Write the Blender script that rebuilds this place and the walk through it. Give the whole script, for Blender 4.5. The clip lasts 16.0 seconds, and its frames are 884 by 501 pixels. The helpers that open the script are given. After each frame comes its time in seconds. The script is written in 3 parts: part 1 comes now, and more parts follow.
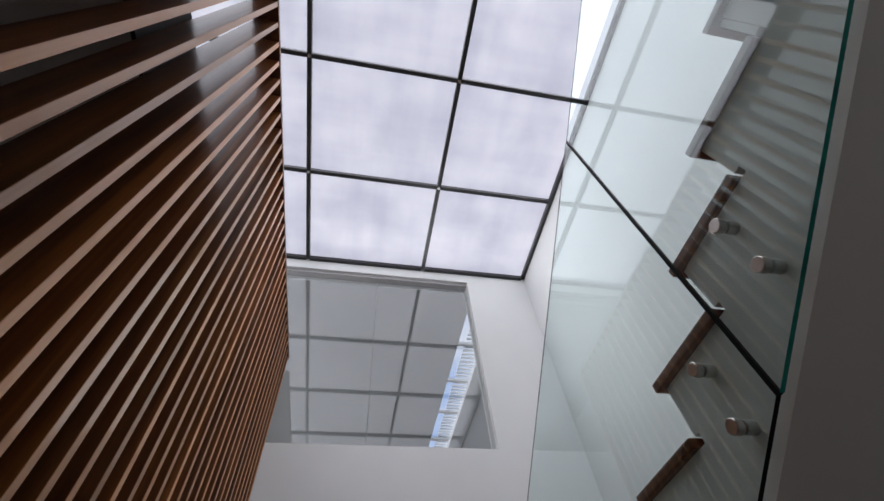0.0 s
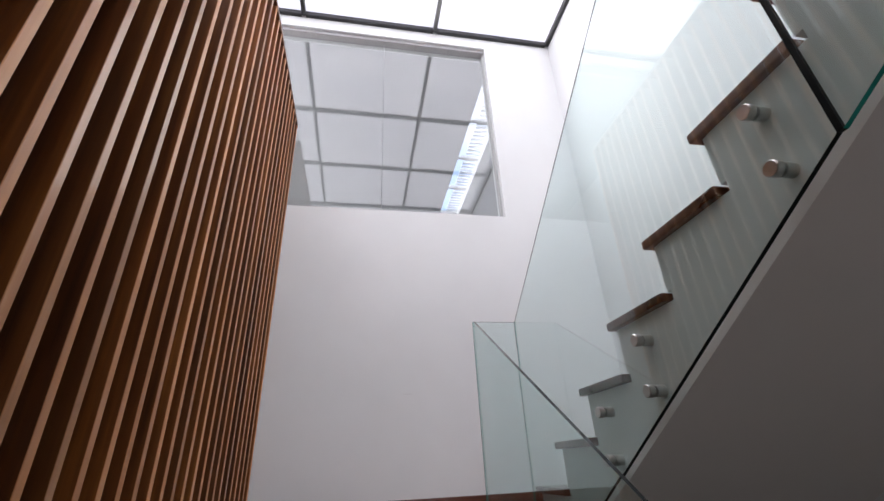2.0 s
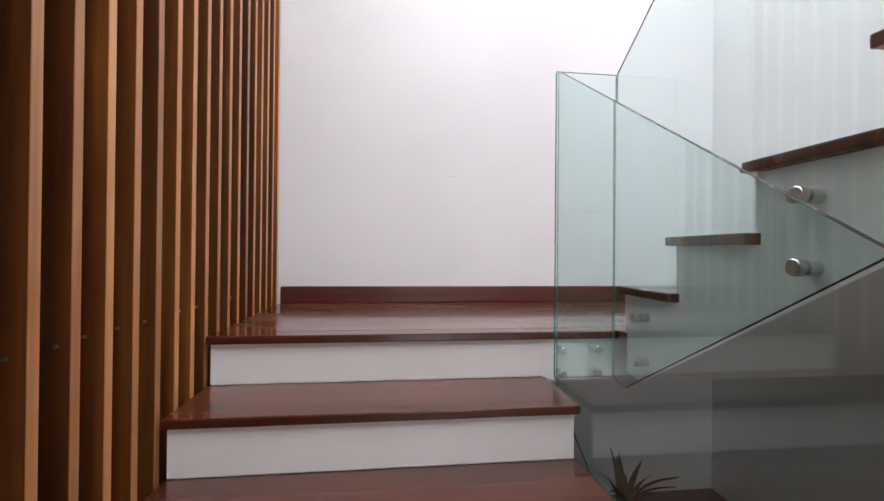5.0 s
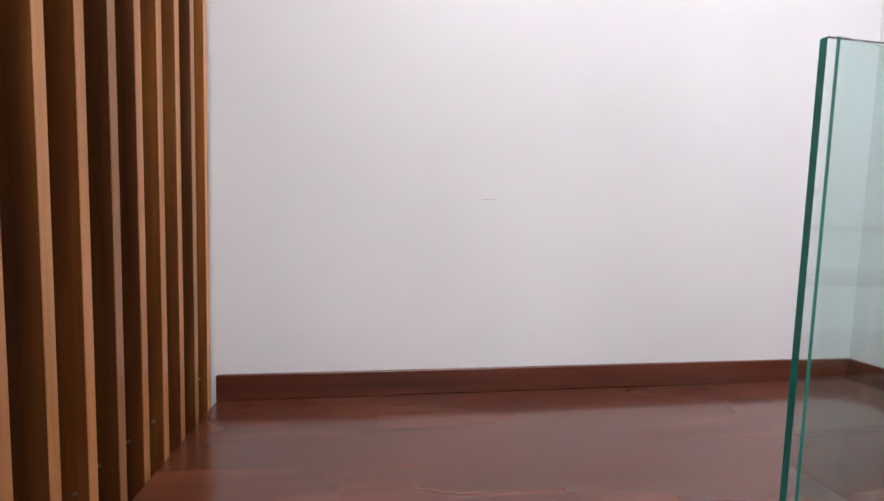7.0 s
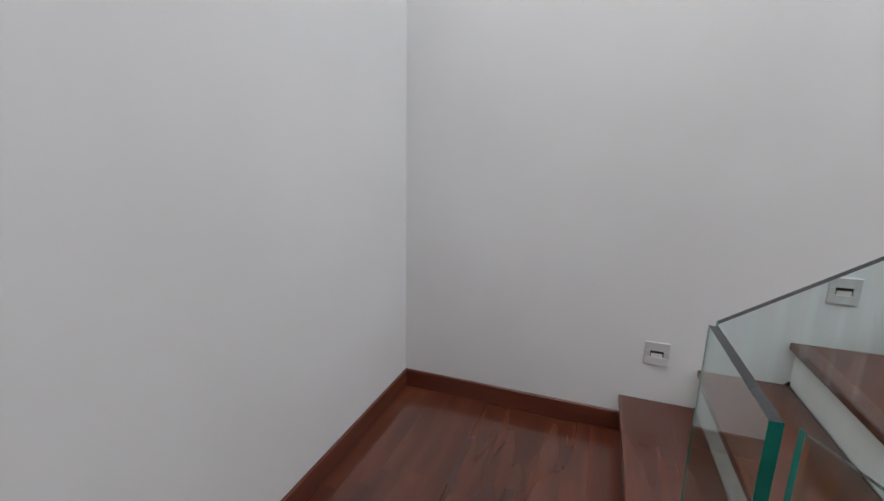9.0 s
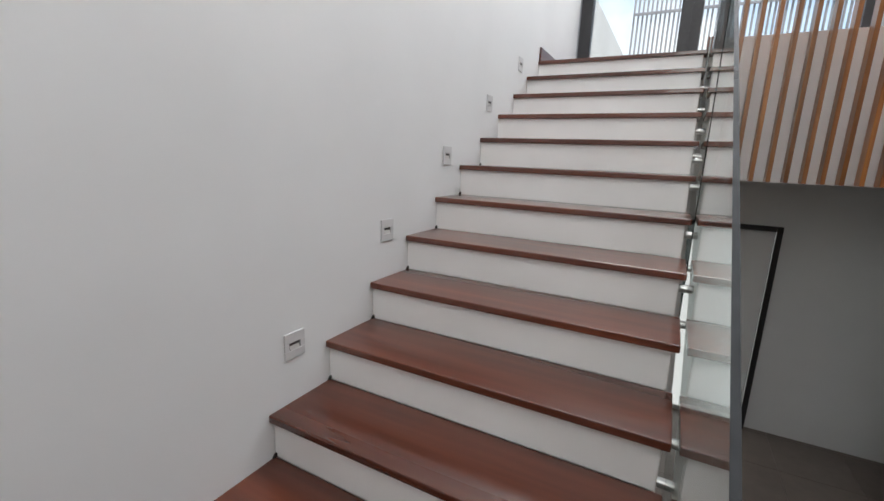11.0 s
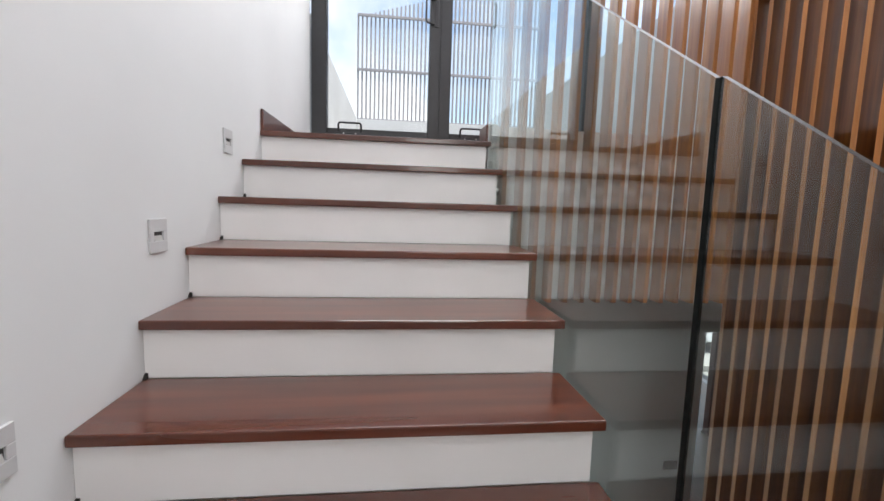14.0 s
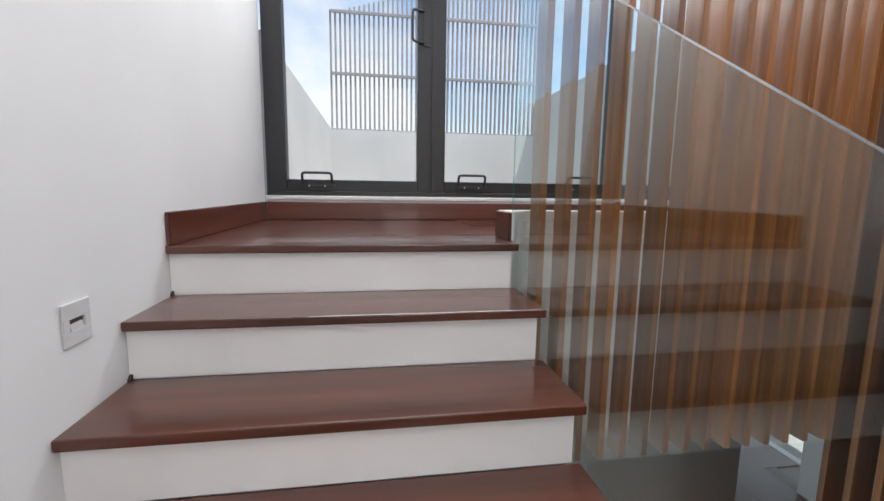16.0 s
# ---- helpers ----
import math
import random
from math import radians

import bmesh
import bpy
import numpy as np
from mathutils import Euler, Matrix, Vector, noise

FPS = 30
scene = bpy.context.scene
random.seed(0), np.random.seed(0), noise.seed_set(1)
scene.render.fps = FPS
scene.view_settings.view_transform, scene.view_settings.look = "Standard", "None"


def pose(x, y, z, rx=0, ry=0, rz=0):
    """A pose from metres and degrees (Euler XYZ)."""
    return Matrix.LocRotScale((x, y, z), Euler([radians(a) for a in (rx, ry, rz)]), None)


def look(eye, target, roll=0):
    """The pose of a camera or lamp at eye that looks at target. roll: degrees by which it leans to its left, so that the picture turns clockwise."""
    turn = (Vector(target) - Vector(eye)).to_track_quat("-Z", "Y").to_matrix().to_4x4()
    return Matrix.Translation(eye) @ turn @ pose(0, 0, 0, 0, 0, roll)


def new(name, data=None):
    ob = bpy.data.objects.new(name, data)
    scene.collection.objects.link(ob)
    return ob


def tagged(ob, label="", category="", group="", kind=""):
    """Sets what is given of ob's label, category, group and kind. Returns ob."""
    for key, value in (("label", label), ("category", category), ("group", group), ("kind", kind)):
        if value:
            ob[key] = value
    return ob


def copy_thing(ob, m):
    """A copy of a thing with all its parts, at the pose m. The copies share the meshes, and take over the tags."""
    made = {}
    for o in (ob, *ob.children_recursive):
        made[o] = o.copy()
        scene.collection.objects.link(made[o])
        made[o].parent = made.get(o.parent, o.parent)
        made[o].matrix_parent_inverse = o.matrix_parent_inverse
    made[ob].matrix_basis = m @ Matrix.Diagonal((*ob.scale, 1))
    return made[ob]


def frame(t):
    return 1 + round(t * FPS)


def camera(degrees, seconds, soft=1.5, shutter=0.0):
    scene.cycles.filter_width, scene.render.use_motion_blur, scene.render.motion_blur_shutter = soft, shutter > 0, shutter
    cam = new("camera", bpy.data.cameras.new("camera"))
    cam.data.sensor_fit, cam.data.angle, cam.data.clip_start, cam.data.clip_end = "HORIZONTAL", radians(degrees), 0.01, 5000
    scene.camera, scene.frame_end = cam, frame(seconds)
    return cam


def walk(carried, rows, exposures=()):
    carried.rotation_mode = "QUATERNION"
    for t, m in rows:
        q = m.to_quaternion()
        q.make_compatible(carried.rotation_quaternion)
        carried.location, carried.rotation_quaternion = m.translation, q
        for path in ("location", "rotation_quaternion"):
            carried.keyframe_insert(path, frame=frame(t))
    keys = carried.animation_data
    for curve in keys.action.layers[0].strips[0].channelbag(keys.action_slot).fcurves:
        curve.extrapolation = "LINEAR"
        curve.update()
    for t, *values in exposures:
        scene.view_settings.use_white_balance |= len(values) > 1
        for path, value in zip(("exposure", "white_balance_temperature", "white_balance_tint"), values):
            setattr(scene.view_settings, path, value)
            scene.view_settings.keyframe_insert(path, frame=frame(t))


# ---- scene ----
cam = camera(91.4, 16.0)
PATH = [
    (0, (0.645, -2.368, 0.299), (0.973, -1.255, 1.928), -7.5),
    (0.5, (0.633, -2.333, 0.289), (0.985, -1.035, 1.769), -5.7),
    (1, (0.635, -2.301, 0.287), (1.004, -0.796, 1.55), -4.3),
    (1.5, (0.637, -2.269, 0.287), (1.005, -0.635, 1.38), -3.6),
    (2, (0.64, -2.232, 0.278), (0.996, -0.48, 1.173), -3.0),
    (2.5, (0.629, -2.195, 0.254), (0.969, -0.352, 0.951), -2.3),
    (3, (0.624, -2.163, 0.222), (0.948, -0.256, 0.732), -1.9),
    (3.2, (0.625, -2.148, 0.201), (0.943, -0.223, 0.638), -1.4),
    (5.3, (0.624, -1.413, 0.334), (0.853, 0.573, 0.316), 0.7),
    (5.5, (0.619, -1.306, 0.368), (0.842, 0.681, 0.334), 0.8),
    (6, (0.597, -1.077, 0.494), (0.822, 0.909, 0.408), 0.6),
    (6.3, (0.562, -0.935, 0.556), (0.81, 1.046, 0.453), 0.4),
    (6.6, (0.569, -0.8, 0.591), (0.844, 1.178, 0.493), 1.0),
    (7, (0.557, -0.613, 0.679), (0.87, 1.357, 0.533), 1.6),
    (7.3, (0.561, -0.482, 0.756), (0.971, 1.463, 0.537), 2.0),
    (7.5, (0.553, -0.394, 0.834), (1.118, 1.504, 0.548), 2.2),
    (7.7, (0.559, -0.32, 0.849), (1.294, 1.518, 0.565), 2.1),
    (8, (0.655, -0.172, 0.894), (1.634, 1.54, 0.565), 2.5),
    (8.5, (0.735, -0.003, 1.062), (2.186, 1.324, 0.691), 1.1),
    (9, (0.821, 0.139, 1.195), (2.657, 0.803, 0.764), 1.2),
    (9.5, (1.03, 0.286, 1.405), (2.957, 0.298, 0.869), 3.7),
    (9.8, (1.138, 0.354, 1.436), (3.026, -0.024, 0.895), 3.5),
    (10, (1.206, 0.402, 1.442), (3.008, -0.288, 0.918), 3.6),
    (10.2, (1.27, 0.421, 1.425), (2.939, -0.562, 0.925), 3.6),
    (12.3, (2.014, -0.185, 1.447), (1.909, -2.15, 1.093), 0.9),
    (12.5, (2.031, -0.305, 1.489), (1.868, -2.271, 1.163), 1.1),
    (13, (2.019, -0.592, 1.618), (1.815, -2.562, 1.337), 1.1),
    (13.5, (2.004, -0.835, 1.782), (1.792, -2.809, 1.545), 1.6),
    (14, (2.036, -1.069, 1.923), (1.803, -3.043, 1.707), 1.8),
    (14.5, (2.009, -1.28, 2.054), (1.778, -3.252, 1.814), 1.9),
    (15, (2.031, -1.479, 2.176), (1.79, -3.448, 1.924), 1.5),
    (15.5, (2.039, -1.688, 2.322), (1.758, -3.651, 2.06), 1.1),
    (16, (2.039, -1.916, 2.469), (1.728, -3.873, 2.196), 0.8),
]
EXPOSURES = [(0, 0.50, 6450, 11), (1.5, 1.15, 6520, 13), (2.2, 1.53, 6580, 14), (3, 1.96, 6650, 14), (5.3, 2.22, 6680, 14), (7, 2.14, 6720, 15), (8, 1.70, 6620, 9), (8.5, 1.42, 6590, 8), (10, 1.14, 6640, 6), (12.4, 1.47, 6740, 9), (16, 1.02, 6740, 10)]
walk(cam, [(t, look(eye, target, roll)) for t, eye, target, roll in PATH], EXPOSURES)

# ---- world, sun and exposure ----
SUN_EL, SUN_AZ = 72.0, -50.0          # degrees; azimuth from +y towards +x
world = bpy.data.worlds.new("sky_world")
scene.world = world
world.use_nodes = True
wn, wl = world.node_tree.nodes, world.node_tree.links
sky = wn.new("ShaderNodeTexSky")
sky.sky_type = "NISHITA"
sky.sun_disc = False
sky.sun_elevation = radians(SUN_EL)
sky.sun_rotation = radians(SUN_AZ)
sky.air_density, sky.dust_density, sky.ozone_density = 1.0, 1.5, 1.0
cloud = wn.new("ShaderNodeTexNoise")
cloud.inputs["Scale"].default_value = 3.4
cloud.inputs["Detail"].default_value = 7.0
cloud.inputs["Roughness"].default_value = 0.55
wco = wn.new("ShaderNodeTexCoord")
wl.new(wco.outputs["Generated"], cloud.inputs["Vector"])
cramp = wn.new("ShaderNodeValToRGB")
cramp.color_ramp.elements[0].position, cramp.color_ramp.elements[1].position = 0.40, 0.64
wl.new(cloud.outputs["Fac"], cramp.inputs["Fac"])
cmix = wn.new("ShaderNodeMix")
cmix.data_type = "RGBA"
wl.new(cramp.outputs["Color"], cmix.inputs["Factor"])
wl.new(sky.outputs["Color"], cmix.inputs["A"])
cmix.inputs["B"].default_value = (4.1, 4.3, 4.6, 1)
bg = wn["Background"]
wl.new(cmix.outputs["Result"], bg.inputs["Color"])
bg.inputs["Strength"].default_value = 0.12

sun = new("sun", bpy.data.lights.new("sun", "SUN"))
sun.data.energy, sun.data.angle, sun.data.color = 4.0, radians(0.53), (1.0, 0.99, 0.97)
sd = Vector((math.sin(radians(SUN_AZ)) * math.cos(radians(SUN_EL)), math.cos(radians(SUN_AZ)) * math.cos(radians(SUN_EL)), math.sin(radians(SUN_EL))))
sun.matrix_world = look(sd * 30, (0, 0, 0))


def area_lamp(name, at, aim, size_x, size_y, watts, colour):
    """Area light: daylight in an opening of the house, or fill added without one."""
    lamp = new(name, bpy.data.lights.new(name, "AREA"))
    lamp.data.shape, lamp.data.size, lamp.data.size_y = "RECTANGLE", size_x, size_y
    lamp.data.energy, lamp.data.color = watts, colour
    lamp.matrix_world = look(at, aim)
    return lamp
area_lamp("skylight_daylight", (0.58, -1.97, 4.791), (0.58, -1.97, 0), 4.1, 5.8, 36, (0.97, 0.98, 1.0))
area_lamp("window_daylight", (0.80, -4.87, 4.13), (0.80, 0, 3.3), 3.6, 0.62, 24, (0.96, 0.98, 1.0))
# added fill on a windowless end wall, to brighten this room's ceiling
area_lamp("north_room_daylight", (-1.74, 3.6, 2.85), (2.0, 3.6, 4.4), 3.8, 0.9, 40, (0.97, 0.99, 1.0))
area_lamp("high_window_daylight", (1.46, 1.032, 3.43), (1.46, -4.0, 3.43), 0.72, 2.1, 10, (0.98, 0.99, 1.0))
# added fill for the soffit and lower flight, with no real source there
area_lamp("entrance_daylight", (1.60, -4.855, -0.15), (1.60, 0, -0.15), 1.9, 2.05, 3.6, (0.96, 0.98, 1.0))


# ---- materials ----
def mat(name):
    m = bpy.data.materials.new(name)
    m.use_nodes = True
    return m, m.node_tree.nodes, m.node_tree.links, m.node_tree.nodes["Principled BSDF"]


def coords(n, l, scale, jitter=True):
    """Object coordinates, shifted piece by piece, then stretched."""
    co = n.new("ShaderNodeTexCoord")
    mp = n.new("ShaderNodeMapping")
    mp.inputs["Scale"].default_value = scale
    if jitter:
        oi = n.new("ShaderNodeObjectInfo")
        mu = n.new("ShaderNodeMath")
        mu.operation = "MULTIPLY"
        mu.inputs[1].default_value = 37.0
        l.new(oi.outputs["Random"], mu.inputs[0])
        ad = n.new("ShaderNodeVectorMath")
        l.new(co.outputs["Object"], ad.inputs[0])
        l.new(mu.outputs[0], ad.inputs[1])
        l.new(ad.outputs[0], mp.inputs["Vector"])
    else:
        l.new(co.outputs["Object"], mp.inputs["Vector"])
    return mp.outputs["Vector"]


def noise_tex(n, l, vec, scale, detail=4.0, rough=0.55):
    t = n.new("ShaderNodeTexNoise")
    t.inputs["Scale"].default_value, t.inputs["Detail"].default_value, t.inputs["Roughness"].default_value = scale, detail, rough
    l.new(vec, t.inputs["Vector"])
    return t.outputs["Fac"]


def ramp(n, l, fac, stops):
    r = n.new("ShaderNodeValToRGB")
    e = r.color_ramp.elements
    e[0].position, e[0].color = stops[0][0], (*stops[0][1], 1)
    e[1].position, e[1].color = stops[-1][0], (*stops[-1][1], 1)
    for p, c in stops[1:-1]:
        e.new(p).color = (*c, 1)
    l.new(fac, r.inputs["Fac"])
    return r.outputs["Color"]


def mixc(n, l, fac, a, b, mode="MIX"):
    m = n.new("ShaderNodeMix")
    m.data_type, m.blend_type = "RGBA", mode
    for key, v in (("Factor", fac), ("A", a), ("B", b)):
        if isinstance(v, (int, float)):
            m.inputs[key].default_value = v
        elif isinstance(v, tuple):
            m.inputs[key].default_value = (*v, 1)
        else:
            l.new(v, m.inputs[key])
    return m.outputs["Result"]


def bump(n, l, b, height, strength, dist):
    bp = n.new("ShaderNodeBump")
    bp.inputs["Strength"].default_value, bp.inputs["Distance"].default_value = strength, dist
    l.new(height, bp.inputs["Height"])
    l.new(bp.outputs["Normal"], b.inputs["Normal"])


def wood(name, dark, mid, light, stretch, rough, coat=0.0, vary=0.25, relief=0.15, detail=6.0, blotch=0.8, coat_rough=0.06, flow=False):
    """Grain along the axis whose stretch is small."""
    m, n, l, b = mat(name)
    v = coords(n, l, stretch)
    g1 = noise_tex(n, l, v, 1.0, detail, 0.62 if detail > 4 else 0.45)
    v2 = coords(n, l, tuple(s * (0.25 if flow else 0.16) for s in stretch), not flow)
    g2 = noise_tex(n, l, v2, 1.0, detail * 0.5, 0.5 if detail > 4 else 0.35)
    col = ramp(n, l, g1, [(0.28, dark), (0.5, mid), (0.74, light)])
    blot = ramp(n, l, g2, [(0.3, (0.55, 0.5, 0.5)), (0.7, (1.25, 1.2, 1.15))])
    col = mixc(n, l, blotch, col, blot, "MULTIPLY")
    oi = n.new("ShaderNodeObjectInfo")
    per = ramp(n, l, oi.outputs["Random"], [(0.0, (1 - vary,) * 3), (0.5, (1.0, 0.97, 0.95)), (1.0, (1 + vary, 1 + vary * 0.8, 1 + vary * 0.6))])
    col = mixc(n, l, 1.0, col, per, "MULTIPLY")
    l.new(col, b.inputs["Base Color"])
    rr = n.new("ShaderNodeMapRange")
    rr.inputs["To Min"].default_value, rr.inputs["To Max"].default_value = rough * 0.8, rough * 1.3
    l.new(g2, rr.inputs["Value"])
    l.new(rr.outputs["Result"], b.inputs["Roughness"])
    b.inputs["Coat Weight"].default_value = coat
    b.inputs["Coat Roughness"].default_value = coat_rough
    bump(n, l, b, g1, relief, 0.002)
    return m


def paint(name, colour, rough=0.6, mottling=0.05, relief=0.12, scale=1.0):
    """Rolled wall paint: faint roller texture, faint broad unevenness."""
    m, n, l, b = mat(name)
    v = coords(n, l, (1, 1, 1), False)
    broad = noise_tex(n, l, v, 0.9 * scale, 4.0, 0.5)
    fine = noise_tex(n, l, v, 160.0 * scale, 3.0, 0.6)
    lo = tuple(c * (1 - mottling) for c in colour)
    hi = tuple(min(1, c * (1 + mottling)) for c in colour)
    l.new(ramp(n, l, broad, [(0.3, lo), (0.7, hi)]), b.inputs["Base Color"])
    b.inputs["Roughness"].default_value = rough
    bump(n, l, b, fine, relief, 0.001)
    return m


def plain(name, colour, rough=0.5, metal=0.0, mottling=0.08, scale=30.0):
    m, n, l, b = mat(name)
    v = coords(n, l, (1, 1, 1))
    f = noise_tex(n, l, v, scale, 4.0, 0.6)
    l.new(ramp(n, l, f, [(0.3, tuple(c * (1 - mottling) for c in colour)), (0.7, tuple(min(1, c * (1 + mottling)) for c in colour))]), b.inputs["Base Color"])
    b.inputs["Roughness"].default_value, b.inputs["Metallic"].default_value = rough, metal
    return m


def glass(name, tint, rough=0.0, ior=1.5):
    m, n, l, b = mat(name)
    b.inputs["Base Color"].default_value = (*tint, 1)
    b.inputs["Roughness"].default_value = rough
    b.inputs["IOR"].default_value = ior
    b.inputs["Transmission Weight"].default_value = 1.0
    return m


WALL = paint("wall_paint", (0.79, 0.80, 0.797))
RISER = paint("riser_paint", (0.89, 0.878, 0.86), 0.45, 0.06, 0.2, 1.6)
EXT = paint("render_paint", (0.47, 0.475, 0.48), 0.8, 0.08, 0.3)
SOFFIT = paint("soffit_paint", (0.72, 0.69, 0.665))
TREAD = wood("tread_wood", (0.069, 0.0170, 0.0082), (0.104, 0.0262, 0.0124), (0.144, 0.0400, 0.0188), (1.3, 18, 18), 0.27, 0.6, 0.12, 0.0, 2.8, 0.55)
PLANK = wood("plank_wood", (0.068, 0.0178, 0.009), (0.102, 0.0280, 0.0138), (0.150, 0.0450, 0.0215), (2.2, 14, 14), 0.26, 0.8, 0.03, 0.0, 3.2, 0.5, 0.10, True)
BASE = wood("skirting_wood", (0.075, 0.02, 0.011), (0.12, 0.034, 0.018), (0.17, 0.05, 0.028), (1.6, 1.6, 30), 0.3, 0.3, 0.08, 0.08)
# slat wood in two tones: edges paler as lit, sides darker as shaded
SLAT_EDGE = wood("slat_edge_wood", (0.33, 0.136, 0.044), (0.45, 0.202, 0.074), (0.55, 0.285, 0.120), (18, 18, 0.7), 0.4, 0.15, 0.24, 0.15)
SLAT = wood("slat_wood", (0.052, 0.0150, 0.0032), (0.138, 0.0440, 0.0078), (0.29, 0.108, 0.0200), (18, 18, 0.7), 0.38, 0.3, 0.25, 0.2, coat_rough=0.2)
SLAT_HANG = wood("hanging_slat_wood", (0.15, 0.055, 0.014), (0.30, 0.120, 0.033), (0.47, 0.212, 0.062), (18, 18, 0.7), 0.36, 0.4, 0.25, 0.15, coat_rough=0.2)
BLACK = plain("black_aluminium", (0.022, 0.022, 0.024), 0.38, 0.0, 0.15)
DARKBEAM = plain("dark_beam_paint", (0.02, 0.018, 0.017), 0.6)
STEEL = plain("brushed_steel", (0.62, 0.61, 0.59), 0.28, 1.0, 0.06, 60)
PLASTIC = plain("grey_plastic", (0.60, 0.60, 0.60), 0.4, 0.0, 0.03)
PLASTIC_IN = plain("pale_plastic_recess", (0.55, 0.54, 0.52), 0.5, 0.0, 0.04)
GLASS = glass("railing_glass", (0.84, 0.948, 0.938))
MIRRORED = glass("half_mirrored_glass", (0.90, 0.92, 0.93), 0.0, 1.52)
MIRRORED.node_tree.nodes["Principled BSDF"].inputs["Metallic"].default_value = 0.02
PANE = glass("window_glass", (0.97, 0.985, 0.98), 0.0, 1.14)
EDGE = plain("glass_edge_green", (0.006, 0.22, 0.18), 0.12, 0.0, 0.3, 12)
JOINT = plain("glass_edge_joint", (0.006, 0.008, 0.008), 0.5)
JOINT.node_tree.nodes["Principled BSDF"].inputs["Specular IOR Level"].default_value = 0.1
EDGETOP = plain("glass_edge_polished", (0.028, 0.031, 0.033), 0.22, 0.0, 0.2, 12)
EDGETOP.node_tree.nodes["Principled BSDF"].inputs["Specular IOR Level"].default_value = 0.2
LOUVRE = plain("louvre_white_paint", (0.8, 0.8, 0.8), 0.5, 0.0, 0.04)
# grey that holds the backlit shade of the white fence slats
FENCE = plain("fence_paint", (0.24, 0.235, 0.25), 0.5, 0.0, 0.06)
TILE = plain("floor_tile_stone", (0.15, 0.122, 0.104), 0.3, 0.0, 0.10, 6)
GROUT = plain("grout", (0.22, 0.20, 0.18), 0.9)
DRIVE = plain("driveway_concrete", (0.24, 0.235, 0.225), 0.9, 0.0, 0.12, 3)
LEAF = plain("leaf_green", (0.06, 0.11, 0.045), 0.45, 0.0, 0.3, 12)
CARPAINT = plain("car_white_paint", (0.72, 0.73, 0.75), 0.25, 0.0, 0.02)
CARGLASS = plain("car_dark_glass", (0.03, 0.035, 0.04), 0.08)
RUBBER = plain("tyre_rubber", (0.025, 0.025, 0.026), 0.85)
POT = plain("pot_clay", (0.30, 0.28, 0.26), 0.7, 0.0, 0.1, 20)
DOORWOOD = wood("door_wood", (0.02, 0.010, 0.007), (0.04, 0.018, 0.012), (0.07, 0.03, 0.02), (14, 14, 0.8), 0.35, 0.2, 0.1, 0.1)
FILM, n_, l_, b_ = mat("skylight_sheet")
v_ = coords(n_, l_, (1, 1, 1))
f_ = noise_tex(n_, l_, v_, 1.6, 4.0, 0.55)
# cross streaks of the sheet, also carrying blurred shadows of bars above
fa_ = noise_tex(n_, l_, coords(n_, l_, (7, 0.5, 1)), 1.0, 2.0, 0.5)
fb_ = noise_tex(n_, l_, coords(n_, l_, (0.5, 7, 1)), 1.0, 2.0, 0.5)
tr_ = n_.new("ShaderNodeBsdfTranslucent")
streak_shade_ = mixc(n_, l_, 1.0, ramp(n_, l_, fa_, [(0.3, (0.95, 0.952, 0.965)), (0.6, (1, 1, 1))]), ramp(n_, l_, fb_, [(0.3, (0.95, 0.952, 0.965)), (0.6, (1, 1, 1))]), "MULTIPLY")
l_.new(mixc(n_, l_, 1.0, ramp(n_, l_, f_, [(0.25, (0.52, 0.52, 0.56)), (0.75, (0.68, 0.67, 0.69))]), streak_shade_, "MULTIPLY"), tr_.inputs["Color"])
mx_ = n_.new("ShaderNodeMixShader")
mx_.inputs["Fac"].default_value = 0.88
b_.inputs["Base Color"].default_value, b_.inputs["Roughness"].default_value = (0.85, 0.85, 0.87, 1), 0.25
l_.new(b_.outputs[0], mx_.inputs[1])
l_.new(tr_.outputs[0], mx_.inputs[2])
l_.new(mx_.outputs[0], n_["Material Output"].inputs["Surface"])


# ---- building blocks ----
def thing(name, label, category, at=(0, 0, 0), group="", kind=""):
    ob = new(name)
    ob.location = at
    ob.empty_display_size = 0.1
    return tagged(ob, label, category, group, kind)


def part(name, bm, material, parent=None, label=""):
    me = bpy.data.meshes.new(name)
    bm.to_mesh(me)
    bm.free()
    for mt in material if isinstance(material, (list, tuple)) else [material]:
        me.materials.append(mt)
    ob = new(name, me)
    if parent is not None:
        ob.parent = parent
    if label:
        ob["label"] = label
    return ob


def again(ob, parent, at):
    """Another piece on the same mesh."""
    o = new(ob.name.split(".")[0], ob.data)
    o.parent, o.location = parent, at
    return o


def box(lo, hi, bevel=0.0, seg=2, bm=None):
    bm2 = bmesh.new()
    bmesh.ops.create_cube(bm2, size=1.0)
    for v in bm2.verts:
        v.co = Vector([(lo[i] + hi[i]) / 2 + v.co[i] * (hi[i] - lo[i]) for i in range(3)])
    if bevel:
        bmesh.ops.bevel(bm2, geom=list(bm2.edges), offset=bevel, segments=seg, affect="EDGES", profile=0.6)
    if bm is None:
        return bm2
    me = bpy.data.meshes.new("scrap")
    bm2.to_mesh(me)
    bm2.free()
    bm.from_mesh(me)
    bpy.data.meshes.remove(me)
    return bm


def rod(a, b, r, sides=20, bm=None, r2=None):
    """A cylinder or cone from a to b."""
    a, b = Vector(a), Vector(b)
    bm2 = bmesh.new() if bm is None else bm
    q = (b - a).to_track_quat("Z", "Y").to_matrix().to_4x4()
    bmesh.ops.create_cone(bm2, cap_ends=True, segments=sides, radius1=r, radius2=r if r2 is None else r2, depth=(b - a).length, matrix=Matrix.Translation((a + b) / 2) @ q)
    return bm2


